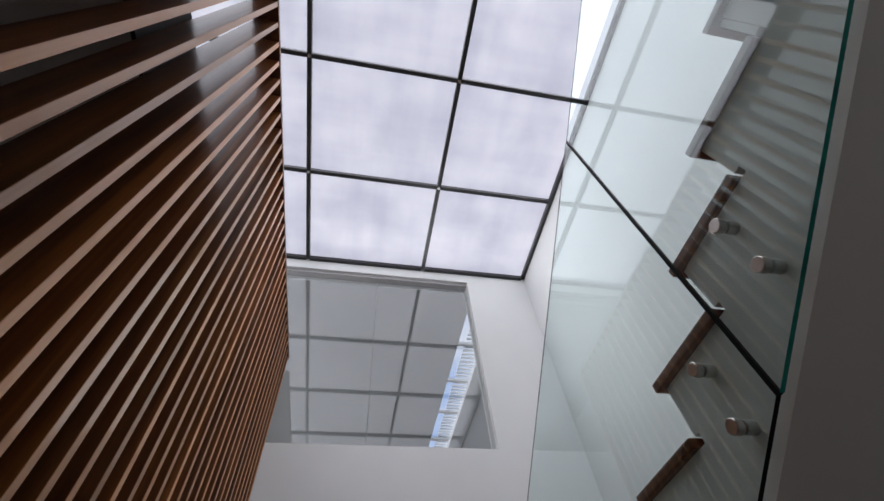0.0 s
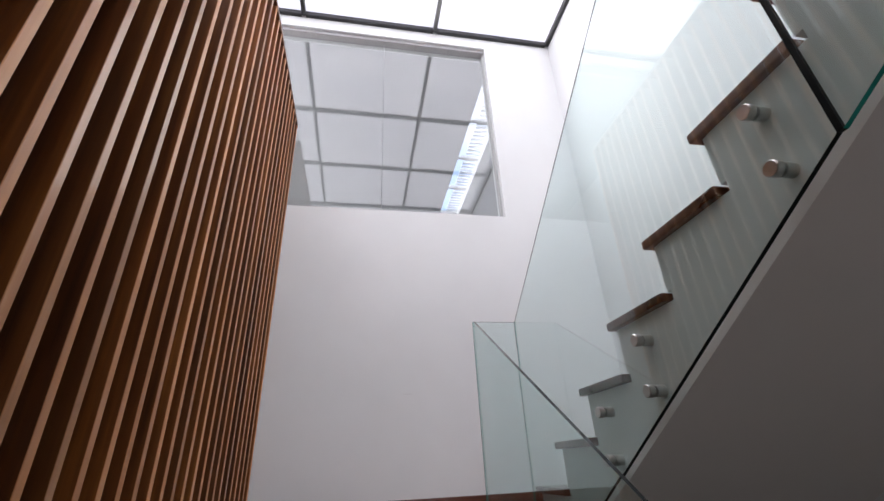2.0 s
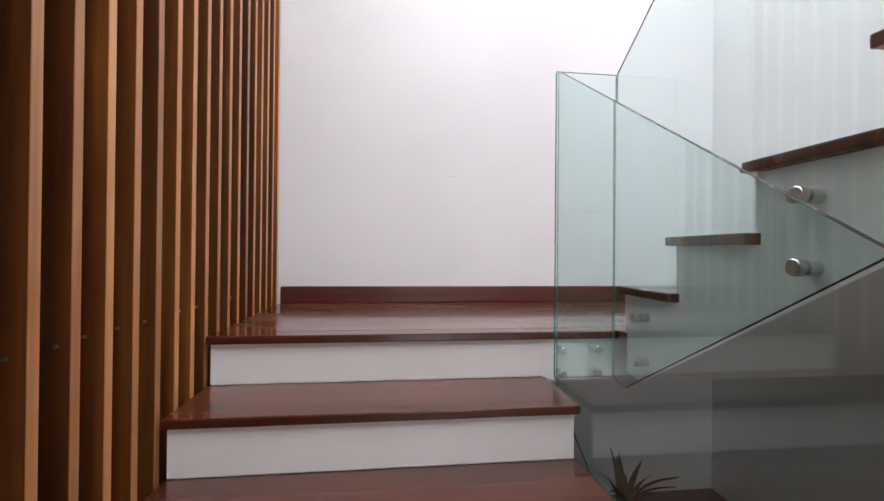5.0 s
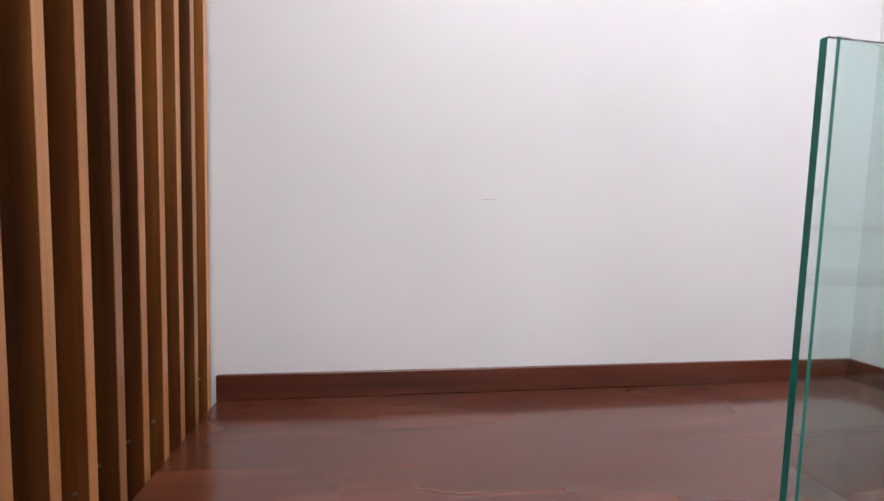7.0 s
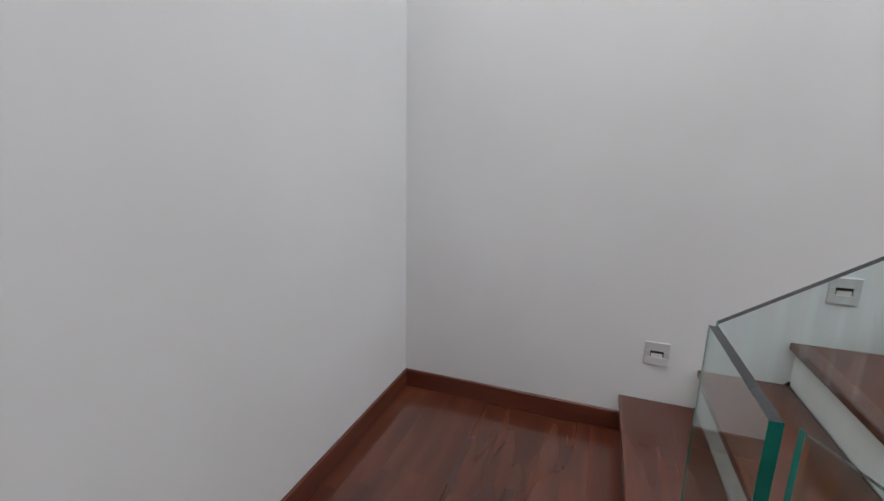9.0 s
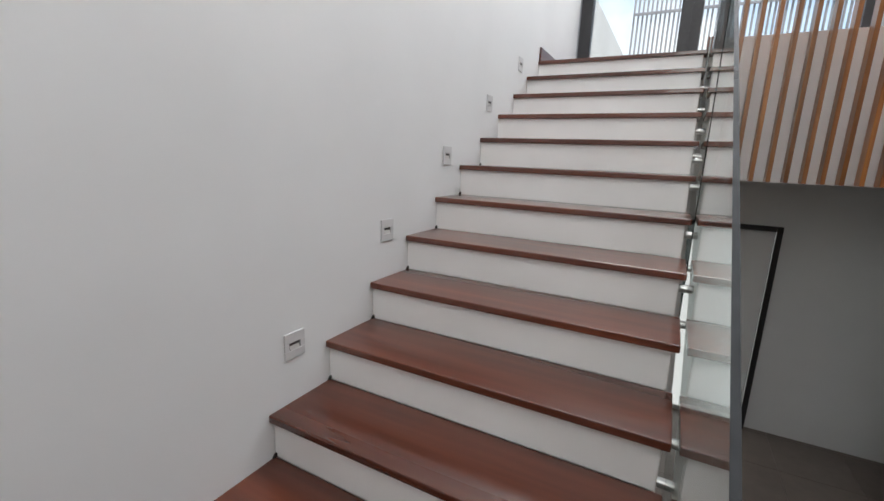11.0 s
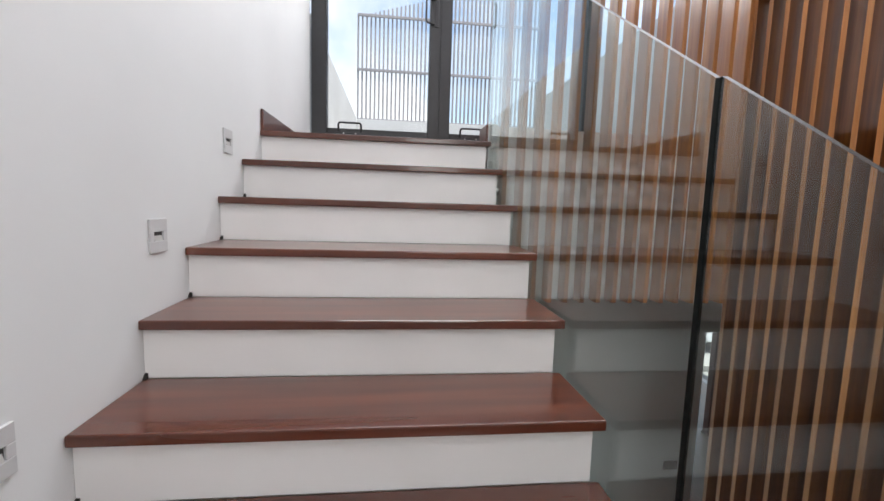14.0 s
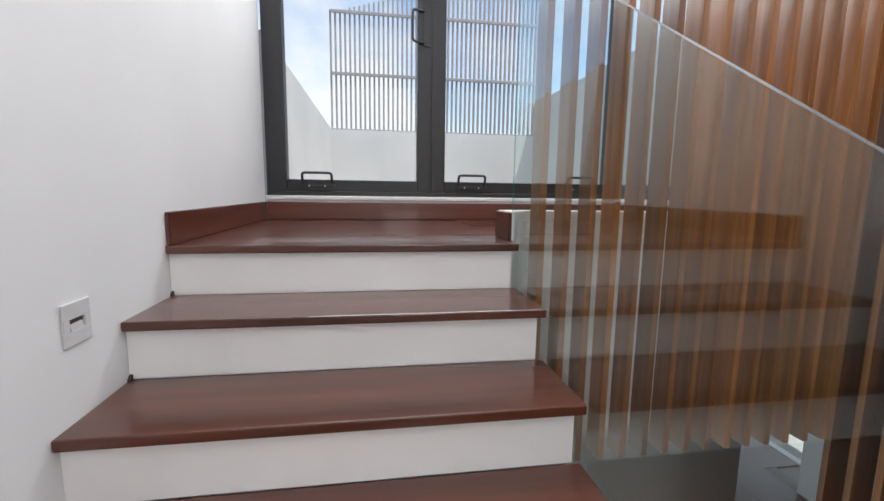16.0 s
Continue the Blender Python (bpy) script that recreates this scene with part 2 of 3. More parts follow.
def prism(outline, axis, lo, hi, bevel=0.0):
    """A flat outline of (u, v) pushed from lo to hi along the axis 'x' or 'y' or 'z'."""
    def put(u, v, w):
        return {"x": (w, u, v), "y": (u, w, v), "z": (u, v, w)}[axis]
    bm = bmesh.new()
    f = bm.faces.new([bm.verts.new(put(u, v, lo)) for u, v in outline])
    ext = bmesh.ops.extrude_face_region(bm, geom=[f])
    moved = [e for e in ext["geom"] if isinstance(e, bmesh.types.BMVert)]
    d = Vector(put(0, 0, hi - lo))
    for v in moved:
        v.co += d
    bmesh.ops.recalc_face_normals(bm, faces=bm.faces)
    if bevel:
        bmesh.ops.bevel(bm, geom=list(bm.edges), offset=bevel, segments=1, affect="EDGES")
    return bm


def wall(name, lo, hi, label, material=None, parent=None):
    ob = part(name, box(lo, hi), material or WALL, parent)
    return tagged(ob, label, "wall", kind="structure")


# ---- the shell of the stair hall ----
R, G = 0.175, 0.2875                 # rise and going
GROUND = -7 * R
UP = 13 * R                          # upper floor
XW, YB = 2.73, 1.02                  # faces of the side and back walls
TOP = 4.78                           # underside of the skylight

wall("wall_east", (XW, -4.86, GROUND), (XW + 0.2, YB + 0.2, TOP + 0.12), "white painted plaster wall beside the stairs")
wall("wall_north", (-1.75, YB, GROUND), (XW, YB + 0.2, 2.315), "white painted plaster wall behind the landing")
wall("wall_north_upper", (1.92, YB, 2.315), (XW, YB + 0.2, TOP + 0.12), "white painted plaster wall beside the high window")
wall("wall_north_head", (-1.75, YB, 4.586), (1.92, YB + 0.2, TOP + 0.12), "white painted plaster head above the high window")
wall("wall_west", (-3.4, -6.12, GROUND), (-3.2, YB + 0.2, 1.90), "plain white wall of the ground floor room")
wall("wall_west_upper", (-1.75, -4.86, UP), (-1.55, YB, TOP + 0.12), "plain white wall of the upper corridor")
wall("wall_north_ground", (-3.2, YB, GROUND), (-1.75, YB + 0.2, 1.90), "plain white end wall of the ground floor room")

# high window in the back wall
w1 = thing("window_1", "wide frameless interior window with a middle joint high in the white wall", "window", kind="structure")
part("pane", box((-1.2, YB + 0.09, 2.316), (0.778, YB + 0.10, 4.55)), MIRRORED, w1).visible_shadow = False
part("pane", box((0.783, YB + 0.09, 2.316), (1.912, YB + 0.10, 4.55)), MIRRORED, w1).visible_shadow = False
part("window_frame", box((-1.2, YB + 0.03, 4.545), (1.918, YB + 0.12, 4.584), 0.003), plain("grey_channel", (0.42, 0.41, 0.42), 0.4), w1, "pale grey head channel")
part("window_frame", box((1.905, YB + 0.06, 2.317), (1.918, YB + 0.12, 4.545), 0.002), plain("grey_channel_side", (0.5, 0.5, 0.5), 0.4), w1)
part("joint", box((0.7785, YB + 0.088, 2.318), (0.7825, YB + 0.1005, 4.544)), plain("grey_joint", (0.30, 0.31, 0.32), 0.4), w1, "grey joint between the panes")
# room behind that window; its dimness is put into the grey paint
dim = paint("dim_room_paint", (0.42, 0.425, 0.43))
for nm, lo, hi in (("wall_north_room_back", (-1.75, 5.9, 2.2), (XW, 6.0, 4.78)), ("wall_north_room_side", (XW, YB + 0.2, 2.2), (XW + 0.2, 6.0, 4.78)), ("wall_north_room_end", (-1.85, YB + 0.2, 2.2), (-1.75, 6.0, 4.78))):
    wall(nm, lo, hi, "plain wall of the room behind the high window, dimmed in its colour", dim)
tagged(part("floor_north_room", box((-1.75, YB + 0.2, 2.1), (XW, 5.9, 2.2)), dim), "floor of the room behind the high window, dimmed in its colour", "floor", kind="structure")
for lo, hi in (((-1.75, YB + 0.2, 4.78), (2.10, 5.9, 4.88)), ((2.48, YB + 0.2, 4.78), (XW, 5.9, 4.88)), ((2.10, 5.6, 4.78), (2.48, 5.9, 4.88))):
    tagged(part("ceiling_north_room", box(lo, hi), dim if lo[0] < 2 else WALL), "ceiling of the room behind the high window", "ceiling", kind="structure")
slot = thing("roof_louvre", "row of white slats over a narrow roof slot", "louvre", (2.29, 0, 4.90))
lvs = None
for i in range(46):
    if lvs is None:
        lvs = part("slat", box((-0.03, -0.016, 0.0), (0.30, 0.016, 0.03), 0.003, 1), LOUVRE, slot)
        lvs.location = (0, YB + 0.6 + i * 0.088, 0.03)
    else:
        again(lvs, slot, (0, YB + 0.6 + i * 0.088, 0.03))
for y in (1.62, 2.49, 3.37, 4.23, 5.1):
    part("bearer", box((-0.20, y - 0.03, -0.021), (0.32, y + 0.03, 0.029), 0.003, 1), LOUVRE, slot)

# floors
tagged(part("floor_slab_ground", box((-3.4, -6.6, GROUND - 0.15), (XW + 0.2, YB + 0.2, GROUND - 0.006)), GROUT), "grey mortar bed under the ground floor tiles", "floor", kind="structure")
tagged(part("ceiling_ground", box((-3.2, -4.9, 1.90), (-0.17, YB, 2.18)), SOFFIT), "white painted ceiling of the ground floor room", "ceiling", kind="structure")
tagged(part("floor_upper", box((-1.55, -3.56, 2.18), (-0.17, YB, UP)), TREAD), "dark red wood floor of the upper corridor", "floor", kind="structure")
tagged(part("beam_edge", box((-0.169, -3.40, 1.88), (-0.155, YB - 0.004, 2.33)), DARKBEAM), "dark painted edge of the upper floor", "beam", kind="structure")
tagged(part("ceiling_passage", box((-0.168, -4.86, 1.36), (XW, -3.785, 2.18)), SOFFIT), "white soffit under the upper landing", "ceiling", kind="structure")
wall("wall_fascia", (-0.15, -3.78, 1.36), (1.49, -3.67, UP + 0.115), "white upstand at the edge of the upper landing", RISER)
tagged(part("ceiling_edge_west", box((-3.2, -4.9, 2.18), (-1.55, YB, 2.3)), SOFFIT), "plain slab over the ground floor room", "ceiling", kind="structure")

# wall under the back window and the ground floor entrance
wall("wall_south_low", (-0.97, -5.06, GROUND), (XW + 0.2, -4.86, 2.40), "white painted wall under the black window")
wall("wall_south_door_head", (-3.4, -5.06, 0.75), (-0.97, -4.86, 2.40), "white wall above the entrance")
wall("wall_south_top", (-1.75, -5.06, 4.52), (XW + 0.2, -4.86, TOP + 0.12), "white wall above the black window")
wall("wall_south_end", (-1.75, -5.06, 2.40), (-1.16, -4.86, 4.52), "white wall beside the black window")

# ---- skylight ----
sk = thing("skylight", "translucent white glazed skylight with a black bar grid", "skylight", kind="structure")
XB = (-1.55, -0.10, 1.345, XW - 0.02)
YBARS = [YB - 0.02 - 1.19 * i for i in range(6)]
def bar(lo, hi):
    return part("glazing_bar", box(lo, hi, 0.004, 1), BLACK, sk)
for x in XB:
    bar((x - 0.022, YBARS[-1], TOP - 0.05), (x + 0.022, YBARS[0], TOP + 0.01))
for y in YBARS:
    for xa, xb in zip(XB, XB[1:]):
        bar((xa + 0.022, y - 0.022, TOP - 0.048), (xb - 0.022, y + 0.022, TOP + 0.008))
for ya, yb in zip(YBARS[1:], YBARS):
    for i, (xa, xb) in enumerate(zip(XB, XB[1:])):
        part("sheet", box((xa + 0.01, ya + 0.01, TOP + 0.012), (xb - 0.01, yb - 0.01, TOP + 0.018)), FILM, sk)
bolt_me = None
for y in YBARS[1:5]:
    for x in XB[1:3]:
        if bolt_me is None:
            bolt_me = part("bolt", rod((0, 0, -0.008), (0, 0, 0), 0.016, 14), STEEL, sk)
            bolt_me.location = (x, y, TOP - 0.05)
        else:
            again(bolt_me, sk, (x, y, TOP - 0.05))
tagged(part("ceiling_south", box((-1.55, -4.86, TOP - 0.02), (XW, YBARS[-1] + 0.03, TOP + 0.1)), SOFFIT), "white ceiling beside the skylight", "ceiling", kind="structure")
# ---- stairs ----
WL = 1.212                            # right end of the lower treads
XS, XT = 1.515, 1.496                 # side of the upper flight, and tread ends
def tread(parent, x0, x1, y_nose, depth, z, thick=0.028, label=""):
    return part("tread", box((x0, y_nose, z - thick) if depth > 0 else (x0, y_nose + depth, z - thick), (x1, y_nose + depth, z) if depth > 0 else (x1, y_nose, z), 0.005, 2), TREAD, parent, label)

low = thing("staircase", "lower stair flight with dark red wood treads and white risers", "staircase", group="stair flights")
for k in range(1, 7):
    yn = -k * 0.2925
    tread(low, 0.0, WL + 0.006, yn, 0.2925 + 0.022, -k * R)
for k in range(0, 7):
    yn = -k * 0.2925 + 0.024
    part("riser", box((0.008, yn, -(k + 1) * R + (0.001 if k < 6 else 0.0)), (WL - 0.006, yn + 0.02, -k * R - 0.0285)), RISER, low)
core = [(0.045, -0.03)]
for k in range(0, 7):
    y = -k * 0.2925 + 0.045
    core += [(y, -(k + 1) * R - 0.03)] if k < 6 else [(y, GROUND)]
    if k < 6:
        core += [(y - 0.2925, -(k + 1) * R - 0.03)]
core += [(0.30, GROUND), (0.30, -0.03)]
part("side", prism(core, "x", 0.012, WL - 0.010), RISER, low)

upf = thing("staircase", "upper stair flight with wood treads, white risers and sloping soffit", "staircase", group="stair flights")
Y1 = -0.02
def nose(k):
    return Y1 - (k - 1) * G
for k in range(1, 13):
    tread(upf, XT, XW - 0.001, nose(k), -(G + 0.022), k * R)
for k in range(1, 14):
    y = nose(k) - 0.024
    part("riser", box((XS + 0.004, y - 0.02, (k - 1) * R + 0.001), (XW - 0.001, y, k * R - 0.0285)), RISER, upf)
for k in range(1, 13):
    y = nose(k + 1) - 0.024
    part("sealant", prism([(y, k * R), (y + 0.016, k * R), (y + 0.006, k * R + 0.012), (y, k * R + 0.015)], "x", XW - 0.010, XW - 0.0012), DARKBEAM, upf, "dark sealant in the corner")
def soffit(y):
    return 0.275 + 0.575 * (-y - 0.891)
prof = [(Y1 - 0.045, -0.135), (Y1 - 0.045, R - 0.03)]
for k in range(2, 14):
    y = nose(k) - 0.045
    prof += [(y, (k - 1) * R - 0.03), (y, k * R - 0.03)]
prof += [(nose(13) - 0.112, UP - 0.03), (nose(13) - 0.112, soffit(nose(13) - 0.112)), (-0.15, soffit(-0.15))]
bms = prism(prof, "x", XS, XW - 0.002)
for f in bms.faces:
    f.material_index = 1 if abs(f.normal.x) > 0.5 else 0
part("side", bms, [SOFFIT, RISER], upf)

# intermediate landing
tagged(part("landing_slab", box((0.006, 0.045, -0.19), (XW - 0.001, YB - 0.001, -0.016)), SOFFIT), "white painted landing slab", "landing", kind="structure")
tagged(part("landing_fascia", box((WL - 0.0055, 0.024, -0.19), (XS, 0.044, -0.0295)), RISER), "white fascia of the landing", "fascia", kind="structure")
tagged(part("landing_edge", box((0.0, -0.002, -0.029), (1.522, 0.085, 0.0), 0.005, 2), TREAD), "dark red wood edge board of the landing", "edge board", kind="structure")

tagged(part("landing_edge_side", box((1.5225, -0.043, -0.015), (XW - 0.002, 0.085, 0.0)), TREAD), "dark red wood board at the foot of the upper flight", "edge board", kind="structure")

# upper landing
tagged(part("landing_upper_slab", box((XS - 0.02, -4.86, 2.18), (XW - 0.001, nose(13) - 0.114, UP - 0.03)), SOFFIT), "white slab of the upper landing", "landing", kind="structure")
tagged(part("landing_upper_edge", box((XT, nose(13) - 0.11, UP - 0.028), (XW - 0.001, nose(13), UP), 0.005, 2), TREAD), "dark red wood edge board of the upper landing", "edge board", kind="structure")
tagged(part("landing_upper_floor", box((1.495, -4.86, UP - 0.0295), (XW - 0.001, nose(13) - 0.1115, UP - 0.001)), TREAD), "polished dark red wood floor of the upper landing", "floor", kind="structure")
tagged(part("corridor_upper_floor", box((-1.55, -4.86, UP - 0.0295), (1.494, -3.785, UP - 0.001)), TREAD), "polished dark red wood floor of the upper corridor", "floor", kind="structure")

# skirting boards
def skirting(lo, hi):
    return tagged(part("baseboard", box(lo, hi, 0.003, 1), BASE), "dark red wood skirting board on the white wall", "skirting board", kind="structure")
skirting((0.004, YB - 0.016, 0.0), (XW - 0.016, YB - 0.001, 0.095))
skirting((XW - 0.015, -0.043, 0.0), (XW - 0.001, YB - 0.001, 0.095))
skirting((XW - 0.015, -4.842, UP), (XW - 0.001, nose(13) - 0.012, UP + 0.112))
skirting((-1.5, -4.858, UP), (XW - 0.016, -4.843, UP + 0.112))
skirting((1.4905, -3.78, UP), (1.504, -3.585, UP + 0.112))
wall("wall_stub", (1.43, -3.6595, 1.90), (1.49, -3.585, UP + 0.115), "white end post of the landing upstand")
tagged(part("window_ledge", box((-1.2, -4.90, 2.401), (XW - 0.001, -4.845, 2.425), 0.003, 1), WALL), "white ledge under the black window", "sill", kind="structure")

scratch = thing("scratch", "thin grey hairline scratch on the white landing wall", "scratch", (0.993, YB, 0.758))
part("line", prism([(-0.034, -0.0006), (-0.012, 0.0002), (0.030, 0.0012), (0.034, 0.0018), (0.010, 0.0022), (-0.020, 0.0012)], "y", -0.0012, 0.0004), plain("scratch_grey", (0.42, 0.41, 0.39), 0.7), scratch)

# ---- glass railings ----
XG, YJ = 1.474, -1.775
def railing_pane(name, outline, axis, lo, hi, parent, foot=3):
    """A pane whose rim is green, and polished along the top."""
    bm = prism(outline, axis, lo, hi)
    ax = {"x": 0, "y": 1, "z": 2}[axis]
    for f in bm.faces:
        if abs(f.normal[ax]) < 0.5:
            f.material_index = 2 if f.normal.z > 0.3 else foot if f.normal.z < -0.3 else 1
            if abs(f.calc_center_median().y - YJ) < 0.01:
                f.material_index = 3
    ob = part(name, bm, [GLASS, EDGE, EDGETOP, JOINT], parent)
    ob.visible_shadow = False
    return ob

def standoff_mesh():
    bm = rod((-0.022, 0, 0), (-0.002, 0, 0), 0.0185, 24)
    rod((0.010, 0, 0), (0.058, 0, 0), 0.0165, 24, bm)
    rod((-0.004, 0, 0), (0.012, 0, 0), 0.010, 12, bm)
    bmesh.ops.bevel(bm, geom=[e for e in bm.edges if len(e.link_faces) == 2 and e.calc_face_angle(0) > 1.2], offset=0.002, segments=1, affect="EDGES")
    return bm

rail_up = thing("glass_railing", "frameless green-tinted glass railing on steel standoffs beside the upper flight", "railing", group="glass railings")
def gtop(y):
    return 0.980 + 0.674 * (-y - 0.035)
def gbot(y):
    return -0.185 + 0.581 * (-y - 0.106)
railing_pane("pane", [(-0.030, 0.977), (-0.030, -0.165), (-0.075, -0.188), (-0.106, -0.185), (YJ + 0.006, gbot(YJ)), (YJ + 0.006, gtop(YJ))], "x", XG, XG + 0.012, rail_up)
railing_pane("pane", [(YJ - 0.006, gtop(YJ)), (YJ - 0.006, gbot(YJ)), (-3.50, gbot(-3.50)), (-3.60, gbot(-3.5) + 0.02), (-3.60, gtop(-3.60))], "x", XG, XG + 0.012, rail_up, 1)
part("gasket", box((XG + 0.002, YJ - 0.0058, gbot(YJ) + 0.002), (XG + 0.014, YJ + 0.0058, gtop(YJ) - 0.002)), JOINT, rail_up, "black joint between the panes")
so = None
for y, z in ((-0.187, 0.08), (-0.187, -0.069), (-0.775, 0.42), (-0.775, 0.27), (-1.07, 0.592), (-1.07, 0.444), (-1.65, 0.947), (-1.65, 0.793), (-1.955, 1.13), (-1.955, 0.975), (-2.53, 1.48), (-2.53, 1.33), (-2.83, 1.66), (-2.83, 1.51), (-3.40, 2.0), (-3.40, 1.85)):
    if so is None:
        so = part("standoff", standoff_mesh(), STEEL, rail_up, "round brushed steel standoff")
        so.location = (XG, y, z)
    else:
        again(so, rail_up, (XG, y, z))["label"] = "round brushed steel standoff"

rail_low = thing("glass_railing", "frameless green-tinted glass railing beside the lower flight", "railing", group="glass railings")
XL = 1.236
def ltop(y):
    return 0.968 - 0.628 * (-y - 0.045)
def lbot(y):
    return -0.21 - 0.600 * (-y - 0.045)
railing_pane("pane", [(-0.045, 0.968), (-1.90, ltop(-1.90)), (-1.90, -1.18), (-1.62, -1.18), (-0.045, lbot(-0.045))], "x", XL, XL + 0.012, rail_low)
for y, z in ((-1.0, -0.64), (-1.0, -0.77), (-1.6, -1.0), (-1.6, -1.12)):
    o = again(so, rail_low, (XL, y, z))
    o.rotation_euler = (0, 0, math.pi)
    o.location.x = XL + 0.012

rail_gap = thing("glass_railing", "narrow green-tinted glass pane between the two flights", "railing", group="glass railings")
railing_pane("pane", [(1.2375, 0.974), (1.2375, -0.168), (1.4730, -0.168), (1.4730, 0.974)], "y", -0.030, -0.018, rail_gap)
for x, z in ((1.272, -0.066), (1.410, -0.062), (1.272, -0.150), (1.410, -0.147)):
    o = again(so, rail_gap, (x, -0.030, z))
    o.rotation_euler = (0, 0, math.pi / 2)
    o.scale = (0.72, 0.8, 0.8)

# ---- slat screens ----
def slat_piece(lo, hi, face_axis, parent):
    """One slat: stained sides, darkened for gap shade; narrow edges paler for light."""
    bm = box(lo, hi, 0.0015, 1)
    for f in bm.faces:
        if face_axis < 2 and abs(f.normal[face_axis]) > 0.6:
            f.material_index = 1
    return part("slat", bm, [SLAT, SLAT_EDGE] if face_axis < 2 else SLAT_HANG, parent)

scr = thing("slat_screen", "tall screen of upright brown wood slats beside the stairs", "screen", (0, 0, GROUND), group="slat screens")
sl = None
ST, PITCH = 3.15, 0.1055
for i in range(46):
    y = 0.977 - i * PITCH
    if y < -3.55:
        break
    if sl is None:
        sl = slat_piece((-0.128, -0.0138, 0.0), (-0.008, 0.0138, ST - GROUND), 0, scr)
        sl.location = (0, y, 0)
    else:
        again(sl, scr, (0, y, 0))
scw = None
for i in range(43):
    at_ = (-0.035 - 0.008 * (i % 3), 0.977 - i * PITCH - 0.013, 0.10 - GROUND)
    if scw is None:
        scw = part("screw", rod((0, -0.006, 0), (0, 0.002, 0), 0.0045, 10), STEEL, scr)
        scw.location = at_
    else:
        again(scw, scr, at_)
part("rail", box((-0.150, -3.535, ST - GROUND), (-0.004, YB - 0.006, ST - GROUND + 0.03), 0.003, 1), SLAT, scr)
part("floor_rail", box((-0.146, -3.535, -0.02), (-0.012, YB - 0.006, -0.0005), 0.002, 1), SLAT, scr)
scr2 = thing("slat_screen", "hanging screen of upright brown wood slats above the passage", "screen", (0, -3.46, 1.365), group="slat screens")
sh = None
for i in range(15):
    x = 1.405 - i * 0.1
    if sh is None:
        sh = slat_piece((-0.013, -0.098, 0.0), (0.013, 0.0, 3.36 - 1.365), 2, scr2)
        sh.location = (x, 0, 0)
    else:
        again(sh, scr2, (x, 0, 0))
part("rail", box((-0.02, -0.134, 3.36 - 1.365), (1.43, 0.004, 3.36 - 1.365 + 0.03), 0.003, 1), SLAT, scr2)

# ---- step lights ----
def step_light():
    t = thing("step_light", "small square grey recessed step light in the white wall", "wall light", (XW, -0.149, 0.393), group="step lights")
    bm = bmesh.new()
    for lo, hi in (((-0.007, -0.047, -0.050), (0.0, 0.047, -0.016)), ((-0.007, -0.047, 0.012), (0.0, 0.047, 0.050)), ((-0.007, -0.047, -0.0155), (0.0, -0.026, 0.0115)), ((-0.007, 0.026, -0.0155), (0.0, 0.047, 0.0115))):
        box(lo, hi, 0.0012, 1, bm)
    part("cover", bm, PLASTIC, t)
    # flat plate; the recess's shadow is put into its dark colour
    part("slot", box((-0.002, -0.026, -0.0155), (-0.0005, 0.026, 0.0115)), plain("slot_dark", (0.05, 0.048, 0.045), 0.5), t, "recess back with its shade in the colour")
    part("reflector", prism([(-0.0022, -0.0155), (-0.0062, -0.0155), (-0.0022, 0.0005)], "y", -0.022, 0.022), PLASTIC_IN, t, "pale sloped reflector")
    return t
l1 = step_light()
for i in range(1, 6):
    copy_thing(l1, Matrix.Translation((XW, -0.149 - 0.5722 * i, 0.393 + 0.3522 * i)))

# ---- black window at the top of the stairs ----
WY = -4.94
win = thing("window_2", "black aluminium framed window of large panes above the upper landing", "window", (0, WY, 0), kind="structure")
def fr(lo, hi):
    return part("window_frame", box(lo, hi, 0.004, 1), BLACK, win)
Z0, Z1 = 2.428, 4.50
fr((-1.15, -0.06, Z0), (2.725, 0.05, Z0 + 0.03))
fr((-1.15, -0.06, Z1 - 0.05), (2.725, 0.05, Z1))
for xa, xb in ((2.60, 2.725), (1.555, 1.745), (0.245, 0.345), (-1.15, -1.05)):
    fr((xa, -0.055, Z0 + 0.03), (xb, 0.045, Z1 - 0.05))
for xa, xb in ((1.745, 2.60), (0.345, 1.555), (-1.05, 0.245)):
    fr((xa, -0.045, Z0 + 0.03), (xb, 0.04, Z0 + 0.105))
    fr((xa, -0.045, Z1 - 0.125), (xb, 0.04, Z1 - 0.05))
    part("pane", box((xa - 0.008, -0.008, Z0 + 0.10), (xb + 0.008, 0.0, Z1 - 0.12)), PANE, win).visible_shadow = False
fr((1.648, 0.045, Z0 + 0.03), (1.653, 0.049, Z1 - 0.05))
def tube(points, r, sides=10):
    """A round bar bent along a run of points."""
    bm = bmesh.new()
    pts = [Vector(p) for p in points]
    rings = []
    for i, p in enumerate(pts):
        d = (pts[min(i + 1, len(pts) - 1)] - pts[max(i - 1, 0)]).normalized()
        q = d.to_track_quat("Z", "Y")
        rings.append([bm.verts.new(p + q @ Vector((r * math.cos(a), r * math.sin(a), 0))) for a in [2 * math.pi * k / sides for k in range(sides)]])
    for a, b in zip(rings, rings[1:]):
        off = min(range(sides), key=lambda o: (b[o].co - a[0].co).length)
        for k in range(sides):
            bm.faces.new((a[k], a[(k + 1) % sides], b[(k + 1 + off) % sides], b[(k + off) % sides]))
    bm.faces.new(rings[0][::-1])
    bm.faces.new(rings[-1])
    bmesh.ops.recalc_face_normals(bm, faces=bm.faces)
    return bm
